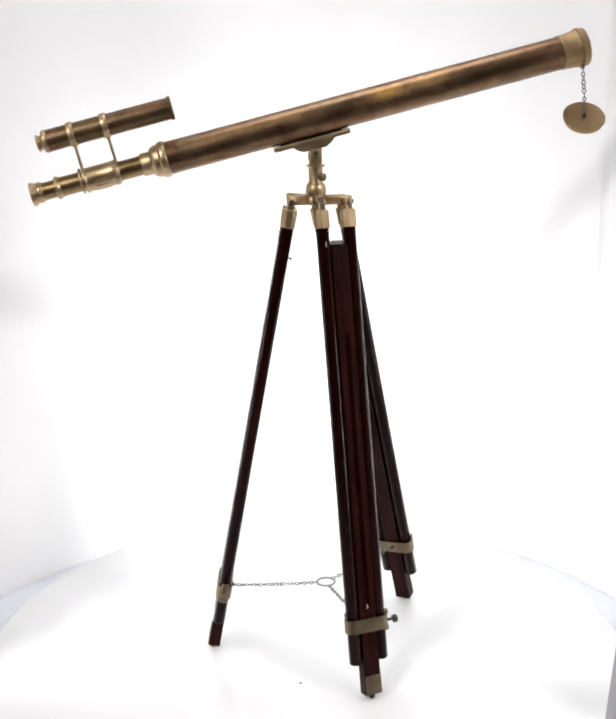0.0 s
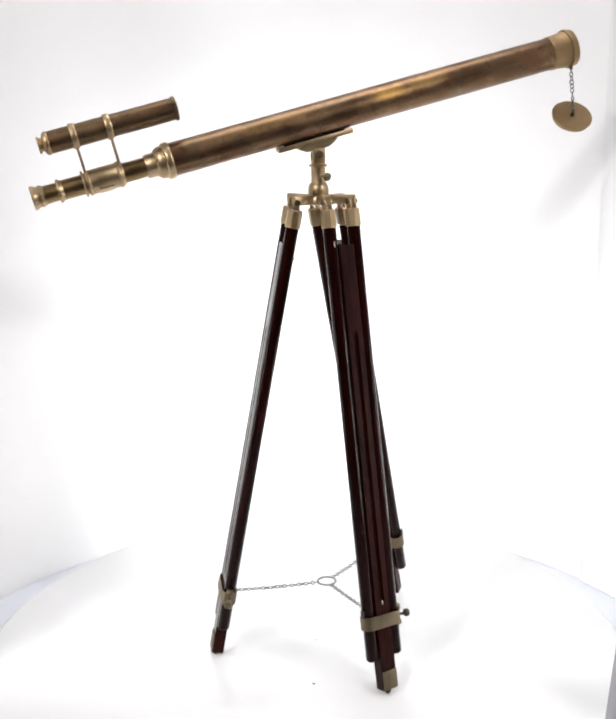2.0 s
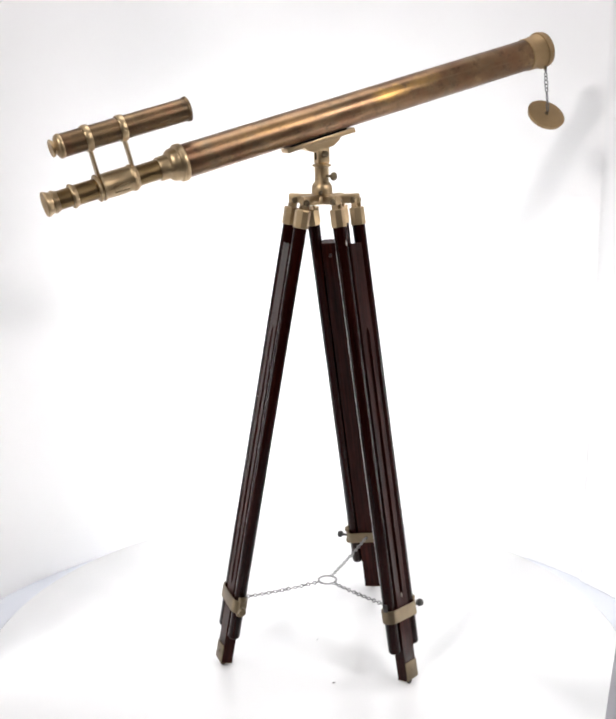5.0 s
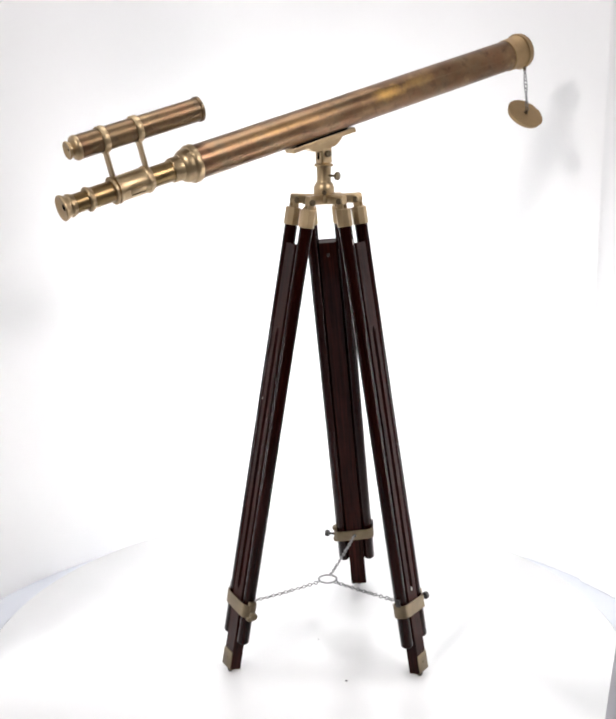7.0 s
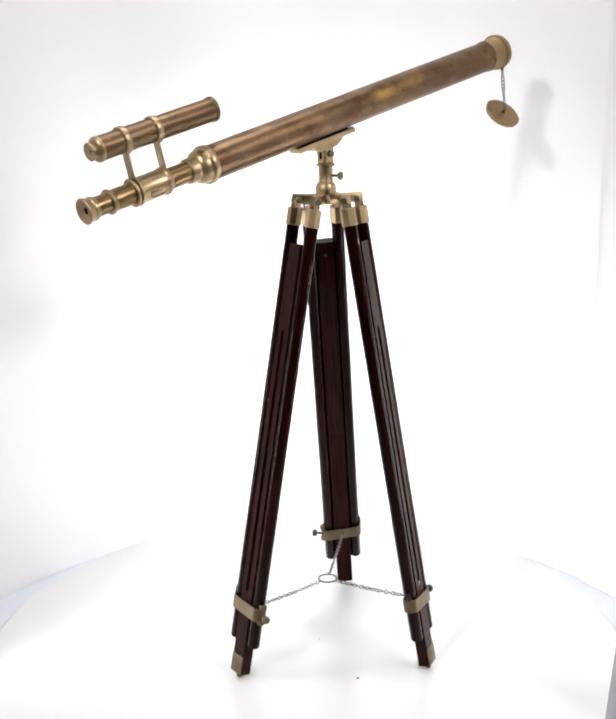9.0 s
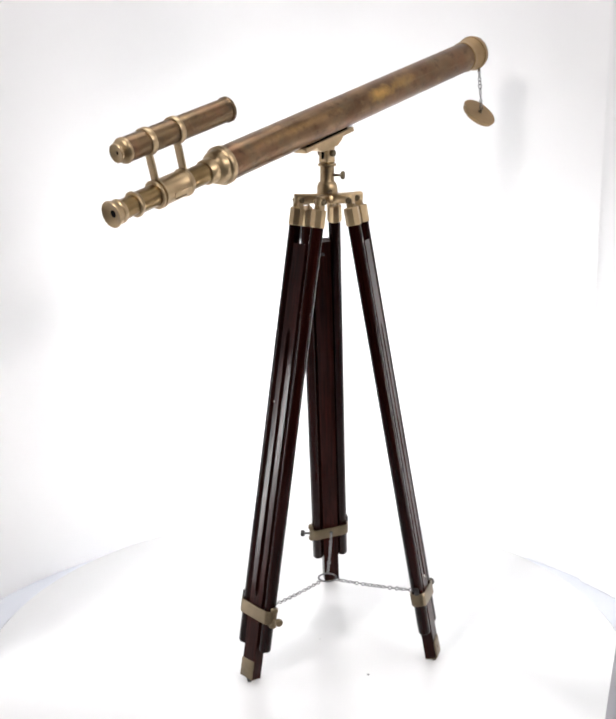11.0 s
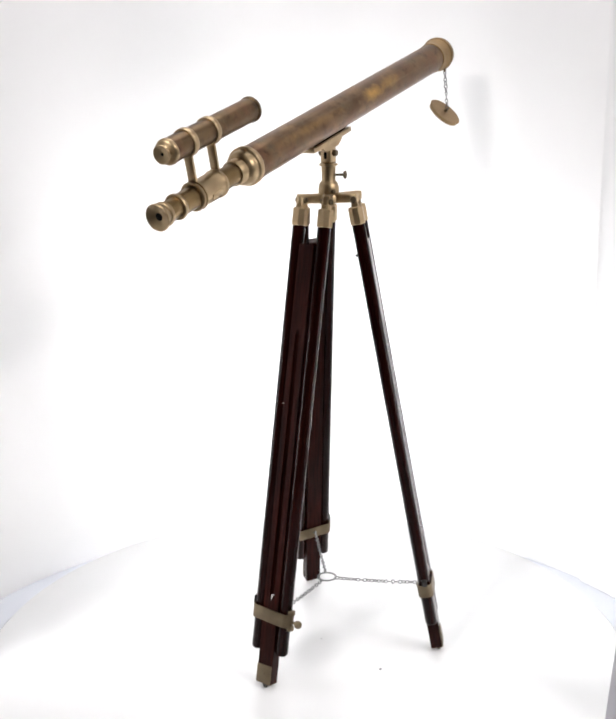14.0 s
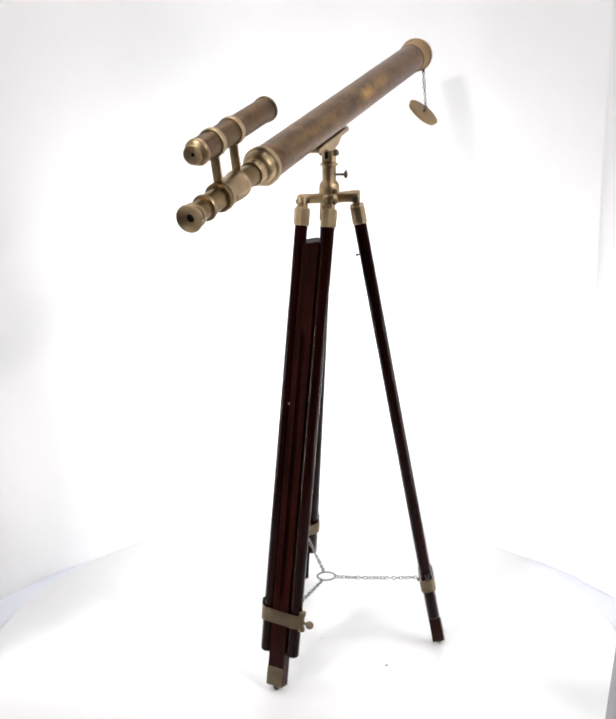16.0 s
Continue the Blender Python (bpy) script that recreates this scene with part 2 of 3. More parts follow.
def turntable():
    root = tagged(new("turntable"), "round white laminate turntable under the tripod", "turntable")
    root.location = DISC_AT
    R = DISC_R
    part("top_plate", lathe([(0, -0.03), (R - 0.004, -0.03), (R, -0.026), (R, -0.004), (R - 0.004, 0.0), (0, 0.0)], 160), DISC, root)
    part("base", lathe([(0, BOOTH_Z + 0.001), (0.42, BOOTH_Z + 0.001), (0.42, -0.03), (0, -0.03)], 64), DISC, root)
    return root


def base_board():
    """The round board on which the turntable and the backdrop stand."""
    R = BOOTH_R + 0.03
    bm = lathe([(0, FLOOR_Z), (R, FLOOR_Z), (R, BOOTH_Z - 0.003), (R - 0.003, BOOTH_Z), (0, BOOTH_Z)], 128, None, Matrix.Translation(BOOTH_AT))
    return tagged(part("base_board", bm, RING, smooth=15), "round board under turntable and backdrop, tinted blue-grey for shade", "board", kind="structure")


base_board()


def upright():
    """A pale post on a foot plate in front of the turntable's rim, made up to give the grey strip there."""
    root = tagged(new("grey_strip_post"), "pale grey upright post added for a grey strip beside the turntable", "stand")
    root.location = (0.421, -0.76, BOOTH_Z)
    part("post", box(0.06, 0.06, 0.66, Matrix.Rotation(radians(4.3), 4, "Y") @ Matrix.Translation((0, 0, 0.345)), 0.012, segs=4), POST, root)
    part("foot_plate", box(0.16, 0.10, 0.016, Matrix.Translation((0.03, -0.02, 0.008)), 0.004), POST, root)


upright()


def speck(x, y, r):
    bm = bmesh.new()
    bmesh.ops.create_icosphere(bm, subdivisions=2, radius=r, matrix=Matrix.Diagonal((1.3, 0.9, 0.45, 1)))
    for v in bm.verts:
        v.co *= 1 + 0.35 * noise.noise(v.co * 900)
    bm.transform(Matrix.Translation((x, y, r * 0.3)))
    return tagged(part("dust_speck", bm, SPECK), "tiny dark speck of dirt on the white turntable", "speck", "specks on the turntable")


# ---------------------------------------------------------------- the telescope
EYE_END = Vector((-0.4125, -0.3293, 0.9735))
TUBE_DIR = Vector((0.8330, 0.5710, 0.2440)).normalized()
TUBE_UP = (Vector((0, 0, 1)) - TUBE_DIR * TUBE_DIR.z).normalized()
TUBE_SIDE = TUBE_UP.cross(TUBE_DIR)
ALONG = Matrix((TUBE_SIDE, TUBE_UP, TUBE_DIR)).transposed().to_4x4()
ALONG.translation = EYE_END
COLUMN = Vector((0.0270, -0.0276, 0.0))
HUB_Z = 0.951


def main_tube(root):
    R = 0.0308
    part("main_tube", lathe([(R - 0.002, 0.252), (R, 0.252), (R, 1.043), (R - 0.002, 1.043), (R - 0.002, 0.252)], 72), TUBE, root, "aged brown brass main tube with rubbed bright patches", ALONG)
    cell = part("objective_cell", lathe([(0.0285, 1.032), (0.0322, 1.032), (0.0326, 1.0335), (0.0326, 1.0360), (0.0320, 1.0375), (0.0326, 1.0480), (0.0336, 1.0580), (0.0350, 1.0652), (0.0354, 1.0660), (0.0344, 1.0662), (0.0344, 1.0678), (0.0372, 1.0680), (0.0374, 1.0690), (0.0374, 1.0725),
                                         (0.0366, 1.0740), (0.0354, 1.0745), (0.0354, 1.0810), (0.0345, 1.0825), (0.0300, 1.0825), (0.0290, 1.080), (0.0285, 1.060), (0.0285, 1.032)], 72), CELL, root, "reddish brass flared objective cell", ALONG)
    lens = part("lens", lathe([(0, 1.066), (0.015, 1.0675), (0.0284, 1.0705), (0.0284, 1.0725), (0.015, 1.0760), (0, 1.0775)], 48), glass, cell, "clear glass objective lens")
    part("baffle", lathe([(0, 1.044), (0.0283, 1.044), (0.0283, 1.047), (0, 1.047)], 40), BLACK, cell)
    part("collar", lathe([(0.0180, 0.2120), (0.0208, 0.2120), (0.0216, 0.2130), (0.0219, 0.2300), (0.0236, 0.2312), (0.0264, 0.2335), (0.0286, 0.2370), (0.0298, 0.2410), (0.0303, 0.2455), (0.0303, 0.2470),
                          (0.0312, 0.2485), (0.0332, 0.2492), (0.0341, 0.2505), (0.0341, 0.2600), (0.0332, 0.2615), (0.0320, 0.2620), (0.0295, 0.2620), (0.0180, 0.2400), (0.0180, 0.2120)], 72), BRASS, root, "bright brass stepped collar", ALONG)
    draw = part("draw_tube", lathe([(0.0165, 0.055), (0.0182, 0.055), (0.0182, 0.235), (0.0165, 0.235), (0.0165, 0.055)], 56), DRAW, root, "polished brown brass draw tube", ALONG)
    part("ring", lathe([(0.0165, 0.0475), (0.0205, 0.0475), (0.0216, 0.0495), (0.0216, 0.0520), (0.0200, 0.0540), (0.0184, 0.0580), (0.0165, 0.0580), (0.0165, 0.0475)], 56), BRASS, draw)
    part("inner_tube", lathe([(0.0150, 0.012), (0.0166, 0.012), (0.0166, 0.060), (0.0150, 0.060), (0.0150, 0.012)], 56), DRAW, draw)
    eyecup = part("eyepiece", lathe([(0.0192, 0.0020), (0.0196, 0.0006), (0.0210, 0.0000), (0.0222, 0.0012), (0.0222, 0.0035), (0.0205, 0.0075), (0.0186, 0.0110), (0.0186, 0.0135), (0.0200, 0.0150), (0.0200, 0.0185),
                                     (0.0182, 0.0205), (0.0182, 0.0230), (0.0166, 0.0240), (0.0060, 0.0240), (0.0060, 0.0200), (0.0192, 0.0020)], 56), BRASS, root, "flared bright brass eyepiece cup", ALONG)
    part("bowl", lathe([(0.0194, 0.0010), (0.0150, 0.0030), (0.0110, 0.0042), (0.0064, 0.0052), (0.0064, 0.0145)], 48), BRASS, eyecup)
    part("pupil", lathe([(0, 0.0058), (0.0063, 0.0058), (0.0063, 0.0150), (0, 0.0150)], 24), BLACK, eyecup, "dark eyepiece opening")
    # the sleeve that carries the finder
    sleeve = part("sleeve", lathe([(0.0184, 0.0945), (0.0228, 0.0945), (0.0243, 0.0960), (0.0243, 0.0985), (0.0198, 0.0994), (0.0198, 0.1021), (0.0243, 0.1030), (0.0243, 0.1055), (0.0228, 0.1070), (0.0224, 0.1090),
                                   (0.0224, 0.1570), (0.0230, 0.1590), (0.0240, 0.1600), (0.0240, 0.1650), (0.0228, 0.1665), (0.0212, 0.1680), (0.0205, 0.1705), (0.0184, 0.1705), (0.0184, 0.0945)], 56), BRASS, root, "bright brass clamping sleeve", ALONG)
    for ang in (200, 290):
        a = radians(ang)
        m = Matrix.Translation((0.0222 * math.cos(a), 0.0222 * math.sin(a), 0.134)) @ Matrix.Rotation(a, 4, "Z")
        bm = box(0.003, 0.0105, 0.028, m, 0.0006)
        part("raised_panel", bm, BRASS, sleeve)
        bm = box(0.0036, 0.0012, 0.026, m @ Matrix.Translation((0.0002, 0.0058, 0)), 0.0003)
        part("slot", bm, BLACK, sleeve)


def finder(root):
    m = ALONG @ Matrix.Translation((0, 0.0868, -0.0015))
    R = 0.0203
    tube = part("finder_tube", lathe([(R - 0.0015, 0.056), (R, 0.056), (R, 0.100), (R, 0.200), (R, 0.2900), (R + 0.0018, 0.2915), (R + 0.0018, 0.2965), (R, 0.2975), (R - 0.0015, 0.2975), (R - 0.0015, 0.056)], 64), FINDER, root, "aged brown brass finder scope tube", m)
    part("finder_eyepiece", lathe([(0.0030, 0.0432), (0.0080, 0.0424), (0.0130, 0.0408), (0.0146, 0.0402), (0.0154, 0.0410), (0.0154, 0.0430), (0.0136, 0.0450), (0.0120, 0.0464), (0.0118, 0.0484), (0.0130, 0.0494), (0.0168, 0.0505), (0.0198, 0.0525), (0.0212, 0.0550), (0.0214, 0.0590),
                                   (0.0205, 0.0605), (0.0030, 0.0605), (0.0030, 0.0432)], 56), BRASS, tube, "small bright brass eyepiece")
    part("pupil", lathe([(0, 0.0440), (0.0030, 0.0440), (0.0030, 0.0480), (0, 0.0480)], 20), BLACK, tube)
    part("lens", lathe([(0, 0.283), (0.012, 0.2845), (0.0187, 0.286), (0.0187, 0.288), (0.012, 0.2895), (0, 0.2905)], 40), glass, tube)
    for z in (0.1055, 0.169):
        ring = part("finder_bracket", lathe([(R, z - 0.0058), (R + 0.0022, z - 0.0058), (R + 0.0030, z - 0.0045), (R + 0.0030, z + 0.0045), (R + 0.0022, z + 0.0058), (R, z + 0.0058), (R, z - 0.0058)], 56), BRASS, root, "bright brass ring and flat post holding the finder", m)
        part("post", box(0.0155, 0.0470, 0.0044, Matrix.Translation((0, -0.0435, z)), 0.0006), BRASS, ring)


def mount(root):
    plate = part("mounting_plate", box(0.030, 0.0090, 0.148, Matrix.Translation((0, -0.0368, 0.5328)), 0.0012), BRASS, root, "bright brass mounting plate under the tube", ALONG)
    part("saddle", box(0.020, 0.006, 0.120, Matrix.Translation((0, -0.0305, 0.5328)), 0.001), BLACK, plate)
    # trapezoid block under the plate
    bm = extrude_outline([(0.4955, -0.0412), (0.5760, -0.0412), (0.5710, -0.0470), (0.5560, -0.0545), (0.5120, -0.0540), (0.5000, -0.0475)], -0.011, 0.011)
    bm.transform(Matrix(((0, 0, 1, 0), (0, 1, 0, 0), (1, 0, 0, 0), (0, 0, 0, 1))))
    part("cradle", bm, BRASS, plate, "dull brass tilting cradle", smooth=30)
    c = COLUMN
    head = part("pivot_head", box(0.025, 0.023, 0.034, Matrix.Translation((c.x, c.y, 1.0345)) @ Matrix.Rotation(radians(34.4), 4, "Z"), 0.004, segs=3), BRASS, root, "bright brass pivot head")
    side = Vector((math.sin(radians(34.4)), -math.cos(radians(34.4)), 0))
    for s in (1, -1):
        bm = lathe([(0, 0.0), (0.0068, 0.0), (0.0068, 0.006), (0.0056, 0.0075), (0, 0.0075)], 6, None, axis_to(side * s, Vector((c.x, c.y, 1.0375)) + side * s * 0.0115))
        part("bolt", bm, BRASS_DULL, head, "dull brass hexagon bolt")
    lo = Vector((-math.cos(radians(34.4)), -math.sin(radians(34.4)), 0))
    bm = box(0.006, 0.002, 0.013, axis_to((0, 0, 1), Vector((c.x, c.y, 1.033)) + lo * 0.0125) @ Matrix.Rotation(radians(34.4 + 90), 4, "Z"), 0.0008)
    part("slot", bm, BLACK, head)
    at = Matrix.Translation((c.x, c.y, 0))
    column = part("column", lathe([(0, 0.9430), (0.0150, 0.9430), (0.0200, 0.9470), (0.0200, 0.9700), (0.0192, 0.9760), (0.0170, 0.9810), (0.0142, 0.9835), (0.0136, 0.9850), (0.0136, 1.0125), (0.0150, 1.0130), (0.0180, 1.0135), (0.0180, 1.0172),
                                    (0.0150, 1.0178), (0.0130, 1.0190), (0, 1.0190)], 56, None, at), BRASS, root, "bright brass turned pivot column")
    d = Vector((math.cos(radians(-39)), math.sin(radians(-39)), 0))
    bm = lathe([(0, 0.010), (0.0024, 0.010), (0.0024, 0.028), (0.0040, 0.029), (0.0078, 0.0305), (0.0082, 0.032), (0.0078, 0.0345), (0.004, 0.036), (0, 0.036)], 24, None, axis_to(d, Vector((c.x, c.y, 0.996))))
    part("thumb_screw", bm, BRASS_DULL, column, "dull brass thumb screw")
    part("bolt", lathe([(0, 0.0), (0.0045, 0.0), (0.0045, 0.0025), (0.003, 0.004), (0, 0.004)], 16, None, axis_to((0, -1, 0), Vector((c.x, c.y - 0.0195, 0.9650)))), BRASS_DULL, column)


# legs: place of the ferrules' lower end, the foot, the way across the pair of rods, pale spots for varnish chips and
# painted glints, metal of the thumb screw
LEGS = (
    (Vector((-0.0225, -0.0530, 0.9050)), Vector((-0.1762, -0.1369, 0.0)), Vector((0.500, -0.866, 0.0)), ((-0.0178, -0.0115, -0.348, 0.0012, 0.0016),), BRASS_DULL),
    (Vector((0.0813, -0.0523, 0.9055)), Vector((0.2086, -0.1638, 0.0)), Vector((0.545, 0.838, 0.0)), ((0.0, -0.0116, -0.7350, 0.0012, 0.0052), (-0.0302, -0.0124, -0.0340, 0.0011, 0.0060)), DARK_STEEL),
    (Vector((0.0300, 0.0365, 0.8995)), Vector((0.1055, 0.2475, 0.0)), Vector((-1.0, 0.03, 0.0)), (), DARK_STEEL),
)
LEG_LONG = 0.922
HALF = 0.0293


def leg_pose(top, foot, across):
    z = (top - foot).normalized()
    x = (across - z * across.dot(z)).normalized()
    y = z.cross(x)
    m = Matrix((x, y, z)).transposed().to_4x4()
    m.translation = top
    return m


def tripod_leg(root, top, foot, across, chips_and_glints, knob):
    m = leg_pose(top, foot, across)
    long = (top - foot).length
    slide = long - LEG_LONG
    # board with a flute on its outer face (-y)
    W, D = 0.0350, 0.0235
    y0, y1 = -D / 2, D / 2
    fl = 0.0052
    ztop, zbot, za, zb = -0.037 - slide, -0.910 - slide, -0.200 - slide, -0.742
    bm = bmesh.new()
    outline = [(-W / 2, y0), (-fl, y0), (-fl * 0.75, y0 + 0.0050), (0, y0 + 0.0065), (fl * 0.75, y0 + 0.0050), (fl, y0), (W / 2, y0), (W / 2, y1), (-W / 2, y1)]
    flat = [(-W / 2, y0), (-fl, y0), (-fl * 0.75, y0), (0, y0), (fl * 0.75, y0), (fl, y0), (W / 2, y0), (W / 2, y1), (-W / 2, y1)]
    narrow = [(-W / 2, y0), (-fl * 0.3, y0), (-fl * 0.2, y0 + 0.0008), (0, y0 + 0.001), (fl * 0.2, y0 + 0.0008), (fl * 0.3, y0), (W / 2, y0), (W / 2, y1), (-W / 2, y1)]
    stack = [(ztop, flat), (za, flat), (za - 0.002, narrow), (za - 0.012, outline), (zb + 0.012, outline), (zb + 0.002, narrow), (zb, flat), (zbot, flat)]
    rows = [[bm.verts.new((x, y, z)) for x, y in o] for z, o in stack]
    bm.faces.new(rows[0])
    bm.faces.new(rows[-1])
    for a, b in zip(rows, rows[1:]):
        for i in range(len(a)):
            j = (i + 1) % len(a)
            bm.faces.new((a[i], a[j], b[j], b[i]))
    sharp = [e for e in bm.edges if all(abs(abs(v.co.x) - W / 2) < 1e-5 for v in e.verts) and abs(e.verts[0].co.y - e.verts[1].co.y) < 1e-5 and abs(e.verts[0].co.z - e.verts[1].co.z) > 1e-4]
    bmesh.ops.bevel(bm, geom=sharp, offset=0.0014, segments=2, affect="EDGES")
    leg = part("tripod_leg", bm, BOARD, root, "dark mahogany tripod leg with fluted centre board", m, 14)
    for s in (-1, 1):
        x = s * HALF
        at = Matrix.Translation((x, 0, 0))
        r = 0.0126
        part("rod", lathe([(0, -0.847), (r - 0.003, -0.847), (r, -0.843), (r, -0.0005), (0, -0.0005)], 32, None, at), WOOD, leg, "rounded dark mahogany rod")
        ferrule = lathe([(0.0100, 0.0010), (0.0144, -0.0030), (0.0150, -0.0018), (0.0150, 0.0292), (0.0138, 0.0312), (0, 0.0314)], 8, None, at @ Matrix.Rotation(radians(22.5), 4, "Z"))
        # two lugs of the knuckle, on either side of the hub's tongue
        for q in (-1, 1):
            box(0.0034, 0.013, 0.022, at @ Matrix.Translation((q * 0.0062, 0, 0.040)), 0.0012, ferrule)
        part("ferrule", ferrule, BRASS, leg, "bright brass ferrule", smooth=20)
        part("bolt", lathe([(0, -0.0118), (0.0052, -0.0118), (0.0060, -0.0100), (0.0060, 0.0100), (0.0052, 0.0118), (0, 0.0118)], 16, None, at @ axis_to((1, 0, 0), (0, 0, 0.0455))), BRASS_DULL, leg)
    # small screw on the inner face
    part("screw", lathe([(0, 0), (0.0018, 0), (0.0018, 0.004), (0.0030, 0.0045), (0.0030, 0.0075), (0.0022, 0.0085), (0, 0.0085)], 16, None, axis_to((0, 1, 0), (0.0, y1, -0.066))), DARK_STEEL, leg, "small dark screw head")
    # clamp band round rods and board
    hx, hy, rr, th = HALF + 0.0135, 0.0138, 0.0118, 0.0020

    def rounded(hx, hy, rr):
        pts = []
        for cx, cy, a0 in ((hx - rr, hy - rr, 0), (-hx + rr, hy - rr, 90), (-hx + rr, -hy + rr, 180), (hx - rr, -hy + rr, 270)):
            for i in range(7):
                a = radians(a0 + 15 * i)
                pts.append((cx + rr * math.cos(a), cy + rr * math.sin(a)))
        return pts
    inner, outer = rounded(hx, hy, rr), rounded(hx + th, hy + th, rr + th)
    bm = bmesh.new()
    zt, zb2 = -0.7580, -0.7845
    rows = [[bm.verts.new((x, y, z - 0.05 * x)) for x, y in o] for z, o in ((zt, inner), (zt, outer), (zb2, outer), (zb2, inner))]
    for a, b in zip(rows, rows[1:] + rows[:1]):
        for i in range(len(a)):
            j = (i + 1) % len(a)
            bm.faces.new((a[i], a[j], b[j], b[i]))
    band = part("clamp_band", bm, BRASS_DULL, leg, "dull brass clamp band")
    # ears and thumb screw at one end
    ex = hx + th + 0.004
    ears = bmesh.new()
    for z in (-0.7570, -0.7880):
        lathe([(0, -0.0045), (0.0068, -0.0045), (0.0078, -0.003), (0.0078, 0.003), (0.0068, 0.0045), (0, 0.0045)], 20, ears, Matrix.Translation((ex - 0.006, 0, z)))
    box(0.010, 0.010, 0.032, Matrix.Translation((ex - 0.006, 0, -0.773)), 0.003, ears)
    part("hinge_ear", ears, BRASS_DULL, band)
    part("thumb_screw", lathe([(0, 0), (0.0028, 0), (0.0028, 0.013), (0.0070, 0.014), (0.0078, 0.016), (0.0078, 0.0205), (0.0062, 0.023), (0, 0.0235)], 20, None, axis_to((1, -0.25, 0), (ex - 0.003, 0, -0.7745))), knob, band, "small dull brass thumb screw" if knob is BRASS_DULL else "small dark steel thumb screw")
    hook = bmesh.new()
    box(0.003, 0.010, 0.016, Matrix.Translation((-hx - th + 0.001, -0.002, -0.7500)), 0.001, hook)
    part("hook", hook, DARK_STEEL, band, "dark steel clip")
    part("bolt", lathe([(0, 0), (0.004, 0), (0.004, 0.003), (0.0025, 0.0045), (0, 0.0045)], 14, None, axis_to((0, 1, 0), (0, hy + th, -0.7705))), DARK_STEEL, band)
    # brass shoe plate and stud at the foot
    shoe = bmesh.new()
    box(W * 0.98, 0.0024, 0.037, Matrix.Translation((0, y0 - 0.0010, zbot + 0.0185)), 0.0006, shoe)
    box(W * 0.98, D, 0.0022, Matrix.Translation((0, 0, zbot - 0.0008)), 0.0006, shoe)
    shoe_ob = part("foot_plate", shoe, BRASS_DULL, leg, "dull brass foot plate")
    part("screw", lathe([(0, 0), (0.003, 0), (0.0026, 0.001), (0, 0.0012)], 14, None, axis_to((0, -1, 0), (0, y0 - 0.0022, zbot + 0.019))), BRASS_DULL, shoe_ob)
    part("stud", lathe([(0, -long + 0.0005), (0.0035, -long), (0.0062, -long + 0.004), (0.0062, -long + 0.008), (0.0035, -long + 0.0095), (0.0035, zbot), (0, zbot)], 18, None, axis_to((0, 0, 1), (0, -0.002, 0))), DARK_STEEL, leg, "blackened steel foot stud")
    # pale spots: a varnish chip on the first leg, painted glints on the second
    for x, y, z, sx, sz in chips_and_glints:
        chip_glint = bmesh.new()
        bmesh.ops.create_icosphere(chip_glint, subdivisions=2, radius=1.0, matrix=Matrix.Translation((x, y, z)) @ Matrix.Diagonal((sx, 0.0006, sz, 1)))
        part("chip_glint", chip_glint, PALE, leg, "tiny pale spot for a varnish chip or a painted glint")
    return leg, m


def hub(root, poses):
    c = Vector((COLUMN.x, COLUMN.y, HUB_Z))
    bm = lathe([(0, -0.0085), (0.021, -0.0085), (0.0235, -0.006), (0.0235, 0.004), (0.021, 0.0075), (0, 0.0075)], 40, None, Matrix.Translation(c))
    ob = part("tripod_hub", bm, BRASS, root, "bright brass three-armed tripod hub")
    for m in poses:
        ends = [m @ Vector((s * HALF, 0, 0.0455)) for s in (-1, 1)]
        mid = (ends[0] + ends[1]) / 2
        arm = bmesh.new()
        for e in ends:
            d = e - c
            d.z = 0
            n = d.normalized()
            q = Matrix.Rotation(math.atan2(n.y, n.x), 4, "Z")
            # a tapered bar from the hub out to the knuckle
            bar = bmesh.new()
            L = d.length + 0.008
            secs = [(0.010, 0.0110, 0.0095), (L * 0.55, 0.0085, 0.0088), (L - 0.003, 0.0066, 0.0092), (L, 0.0056, 0.0082)]
            rows = [[bar.verts.new((x, sy * hy, sz * hz + (e.z - c.z + 0.0030) * min(1, x / L))) for sy, sz in ((-1, -0.7), (-0.7, -1), (0.7, -1), (1, -0.7), (1, 0.7), (0.7, 1), (-0.7, 1), (-1, 0.7))] for x, hy, hz in secs]
            bar.faces.new(rows[0])
            bar.faces.new(rows[-1])
            for a, b in zip(rows, rows[1:]):
                for i in range(8):
                    bar.faces.new((a[i], a[(i + 1) % 8], b[(i + 1) % 8], b[i]))
            bar.transform(Matrix.Translation(c) @ q)
            join(arm, bar)
            lathe([(0, -0.0045), (0.0070, -0.0045), (0.0076, -0.003), (0.0076, 0.003), (0.0070, 0.0045), (0, 0.0045)], 20, arm, axis_to(m.to_3x3() @ Vector((1, 0, 0)), e))
        part("arm", arm, BRASS, ob)
    return ob


def chain(bm, a, b, sag, link=0.0095, wire=0.0011, wide=0.0034, seed=1):
    """Wire links along a slightly slack line from a to b."""
    rnd = random.Random(seed)
    n = max(3, round((b - a).length / (link * 0.80)))
    pts = [a.lerp(b, (i + 0.5) / n) - Vector((0, 0, sag * 4 * (i + 0.5) / n * (1 - (i + 0.5) / n))) for i in range(n)]
    for i, p in enumerate(pts):
        d = (pts[min(i + 1, n - 1)] - pts[max(i - 1, 0)]).normalized()
        q = d.to_track_quat("X", "Z").to_matrix().to_4x4()
        spin = Matrix.Rotation(radians((i % 2) * 90 + rnd.uniform(-25, 25) + 40), 4, "X")
        torus(wide, wire, Matrix.Translation(p) @ q @ spin, bm, 14, 6, link / 2 / (wide + wire))
    return bm


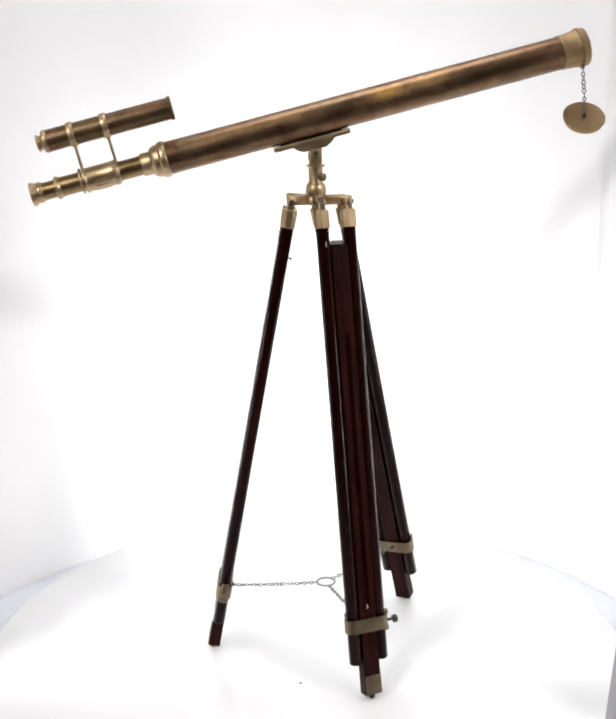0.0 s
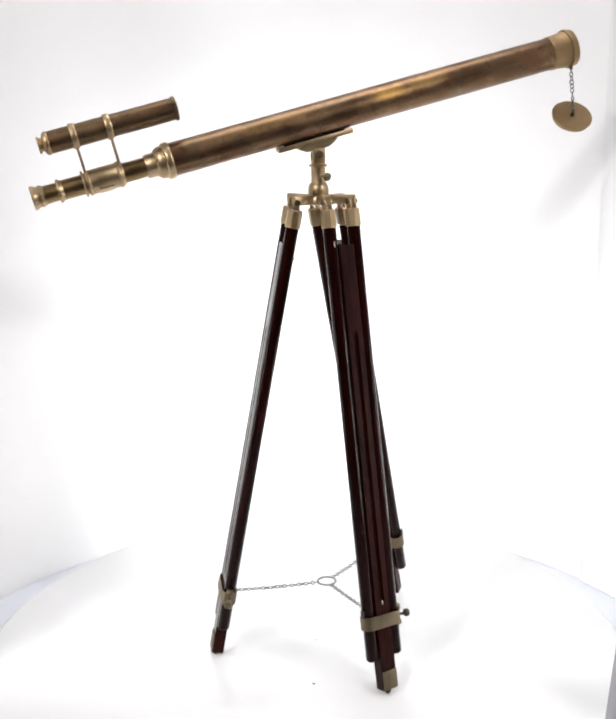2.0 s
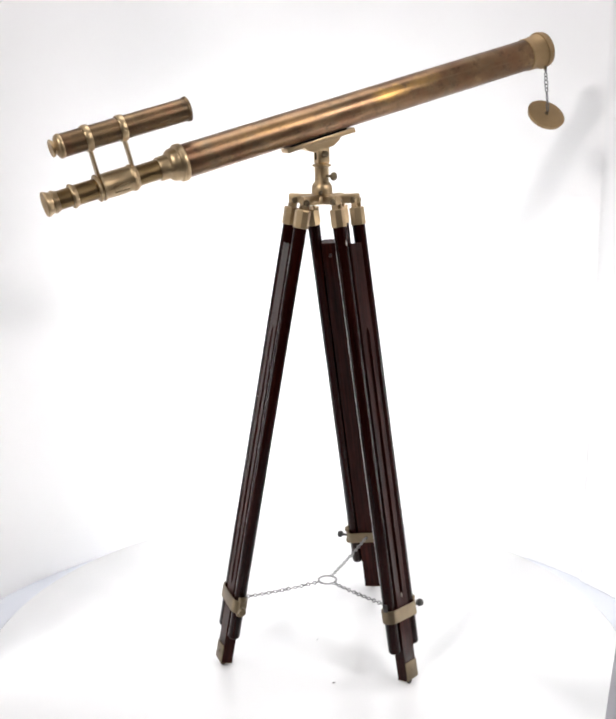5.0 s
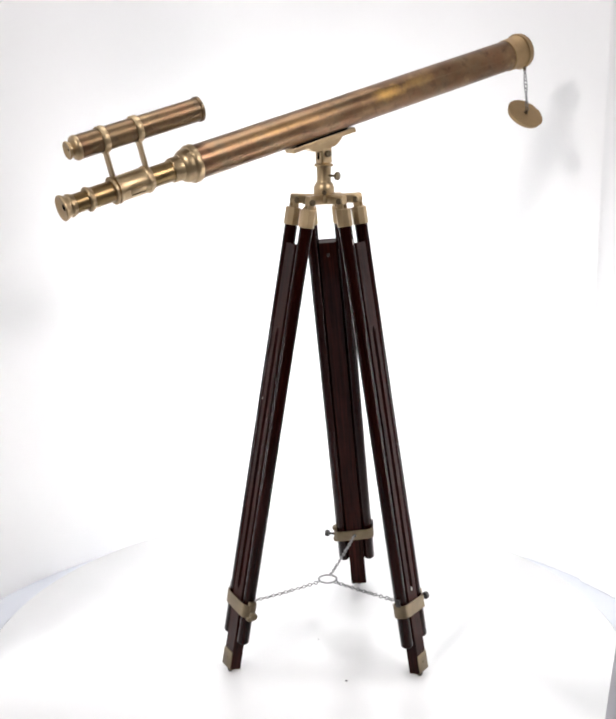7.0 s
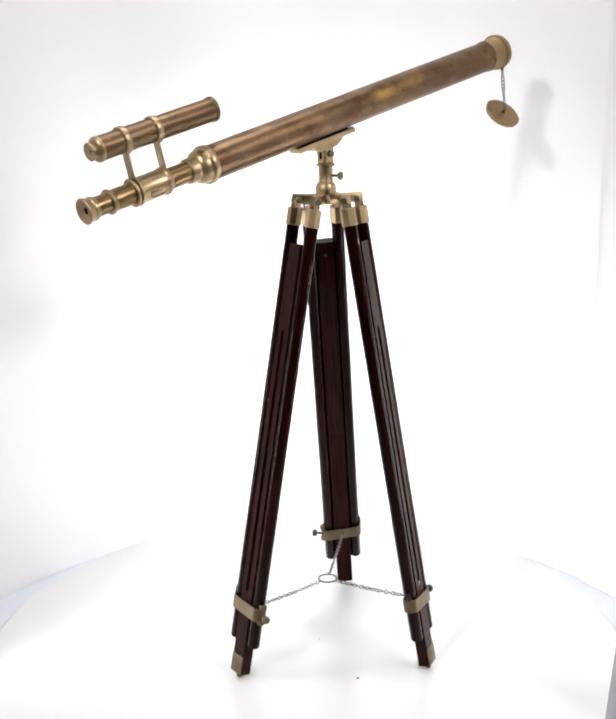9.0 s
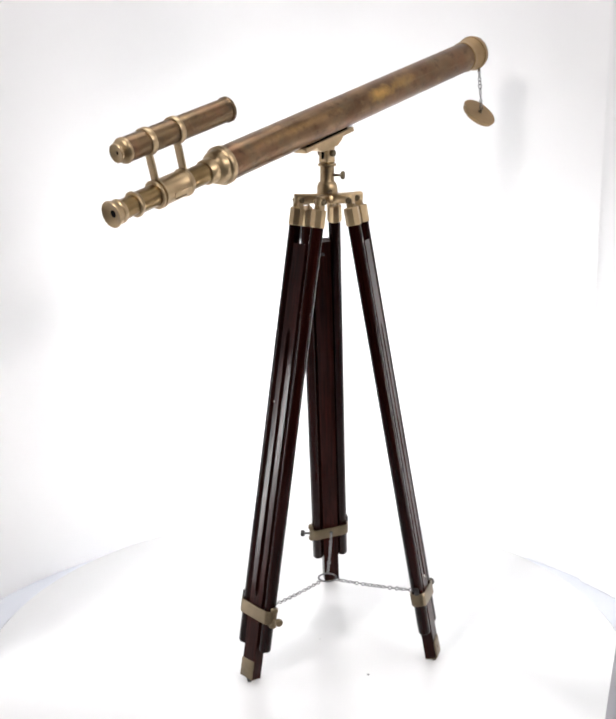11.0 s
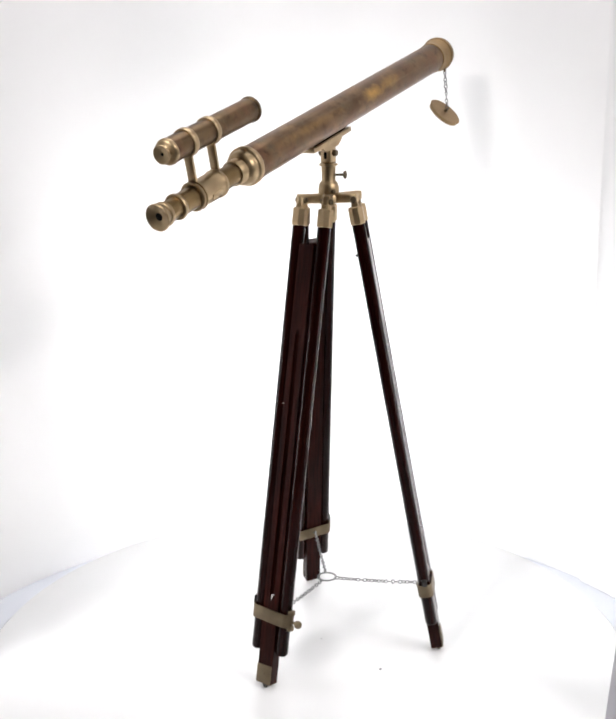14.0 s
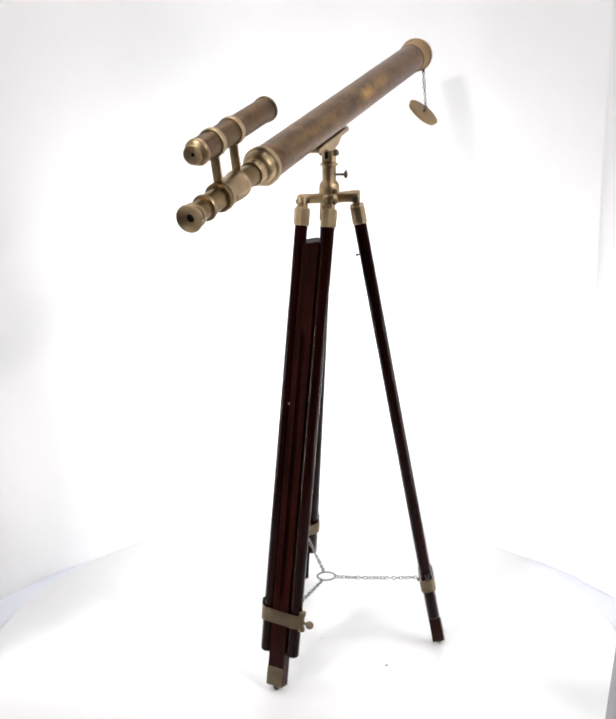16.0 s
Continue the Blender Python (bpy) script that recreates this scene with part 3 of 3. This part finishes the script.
def spreader(root, poses):
    c = Vector((0.0265, -0.0021, 0.1365))
    ring = bmesh.new()
    pr = [(0.0170, -0.0008), (0.0212, -0.0008), (0.0214, 0.0), (0.0212, 0.0008), (0.0170, 0.0008), (0.0168, 0.0), (0.0170, -0.0008)]
    lathe(pr, 48, ring, Matrix.Translation(c))
    ob = part("spreader_ring", ring, STEEL, root, "flat steel ring joining the leg chains")
    for i, m in enumerate(poses):
        b = m @ Vector((0, 0.0195, (-0.7720, -0.7650, -0.7680)[i]))
        d = (b - c)
        d.z = 0
        a = c + d.normalized() * 0.0195
        part("chain", chain(bmesh.new(), a, b, 0.002, seed=i + 3), STEEL, ob, "thin steel spreader chain")


def lens_cap(root):
    pin = Vector((0.4650, 0.2515, 1.0985))
    top = Vector((0.4588, 0.2480, 1.1885))
    up = Vector((math.cos(radians(-62)) * 0.67, math.sin(radians(-62)) * 0.67, 0.74)).normalized()
    m = axis_to(up, pin - up * 0.0015)
    R = 0.0405
    cap = part("lens_cap", lathe([(0, -0.0012), (R - 0.004, -0.0012), (R - 0.004, -0.0075), (R - 0.0025, -0.0075), (R - 0.0025, -0.0012), (R - 0.0005, -0.0010), (R, 0.0), (R - 0.001, 0.0012), (0, 0.0015)], 64, None, m), CELL, root, "round brass lens cap hanging on a chain")
    part("pin", lathe([(0, 0.0015), (0.0042, 0.0015), (0.0042, 0.003), (0.0024, 0.0035), (0.0024, 0.008), (0, 0.008)], 16, None, m), BRASS_DULL, cap)
    end = m @ Vector((0, 0, 0.008))
    part("cap_chain", chain(bmesh.new(), end, top, 0.0, 0.0100, 0.0011, 0.0036, 9), STEEL, root, "thin steel lens cap chain")
    part("chain_stud", lathe([(0, -0.003), (0.003, -0.003), (0.003, 0.006), (0, 0.006)], 14, None, axis_to((0, 0, 1), top)), BRASS_DULL, root)


def telescope():
    root = tagged(new("telescope"), "antique brass telescope with finder on a dark mahogany tripod", "telescope")
    main_tube(root)
    finder(root)
    mount(root)
    poses = [tripod_leg(root, *leg)[1] for leg in LEGS]
    hub(root, poses)
    spreader(root, poses)
    lens_cap(root)
    return root


TABLE = turntable()
SCOPE = telescope()
SPECKS = [speck(0.0597, -0.1816, 0.0022), speck(0.005, -0.016, 0.0012)]


def turn(t):
    """Degrees by which the turntable has turned at t seconds."""
    s = (t - 7.0) / 9.0
    return math.degrees(0.61601153 * s - 0.04415964 * s ** 2 - 0.03265238 * s ** 3 + 0.00358334 * s ** 4)


def motions():
    times = [0.5 * i for i in range(33)]
    walk(SCOPE, [(t, pose(0, 0, 0, 0, 0, turn(t))) for t in times])
    walk(TABLE, [(t, pose(*DISC_AT, 0, 0, turn(t))) for t in times])
    for ob in SPECKS:
        walk(ob, [(t, pose(0, 0, 0, 0, 0, turn(t))) for t in times])


motions()
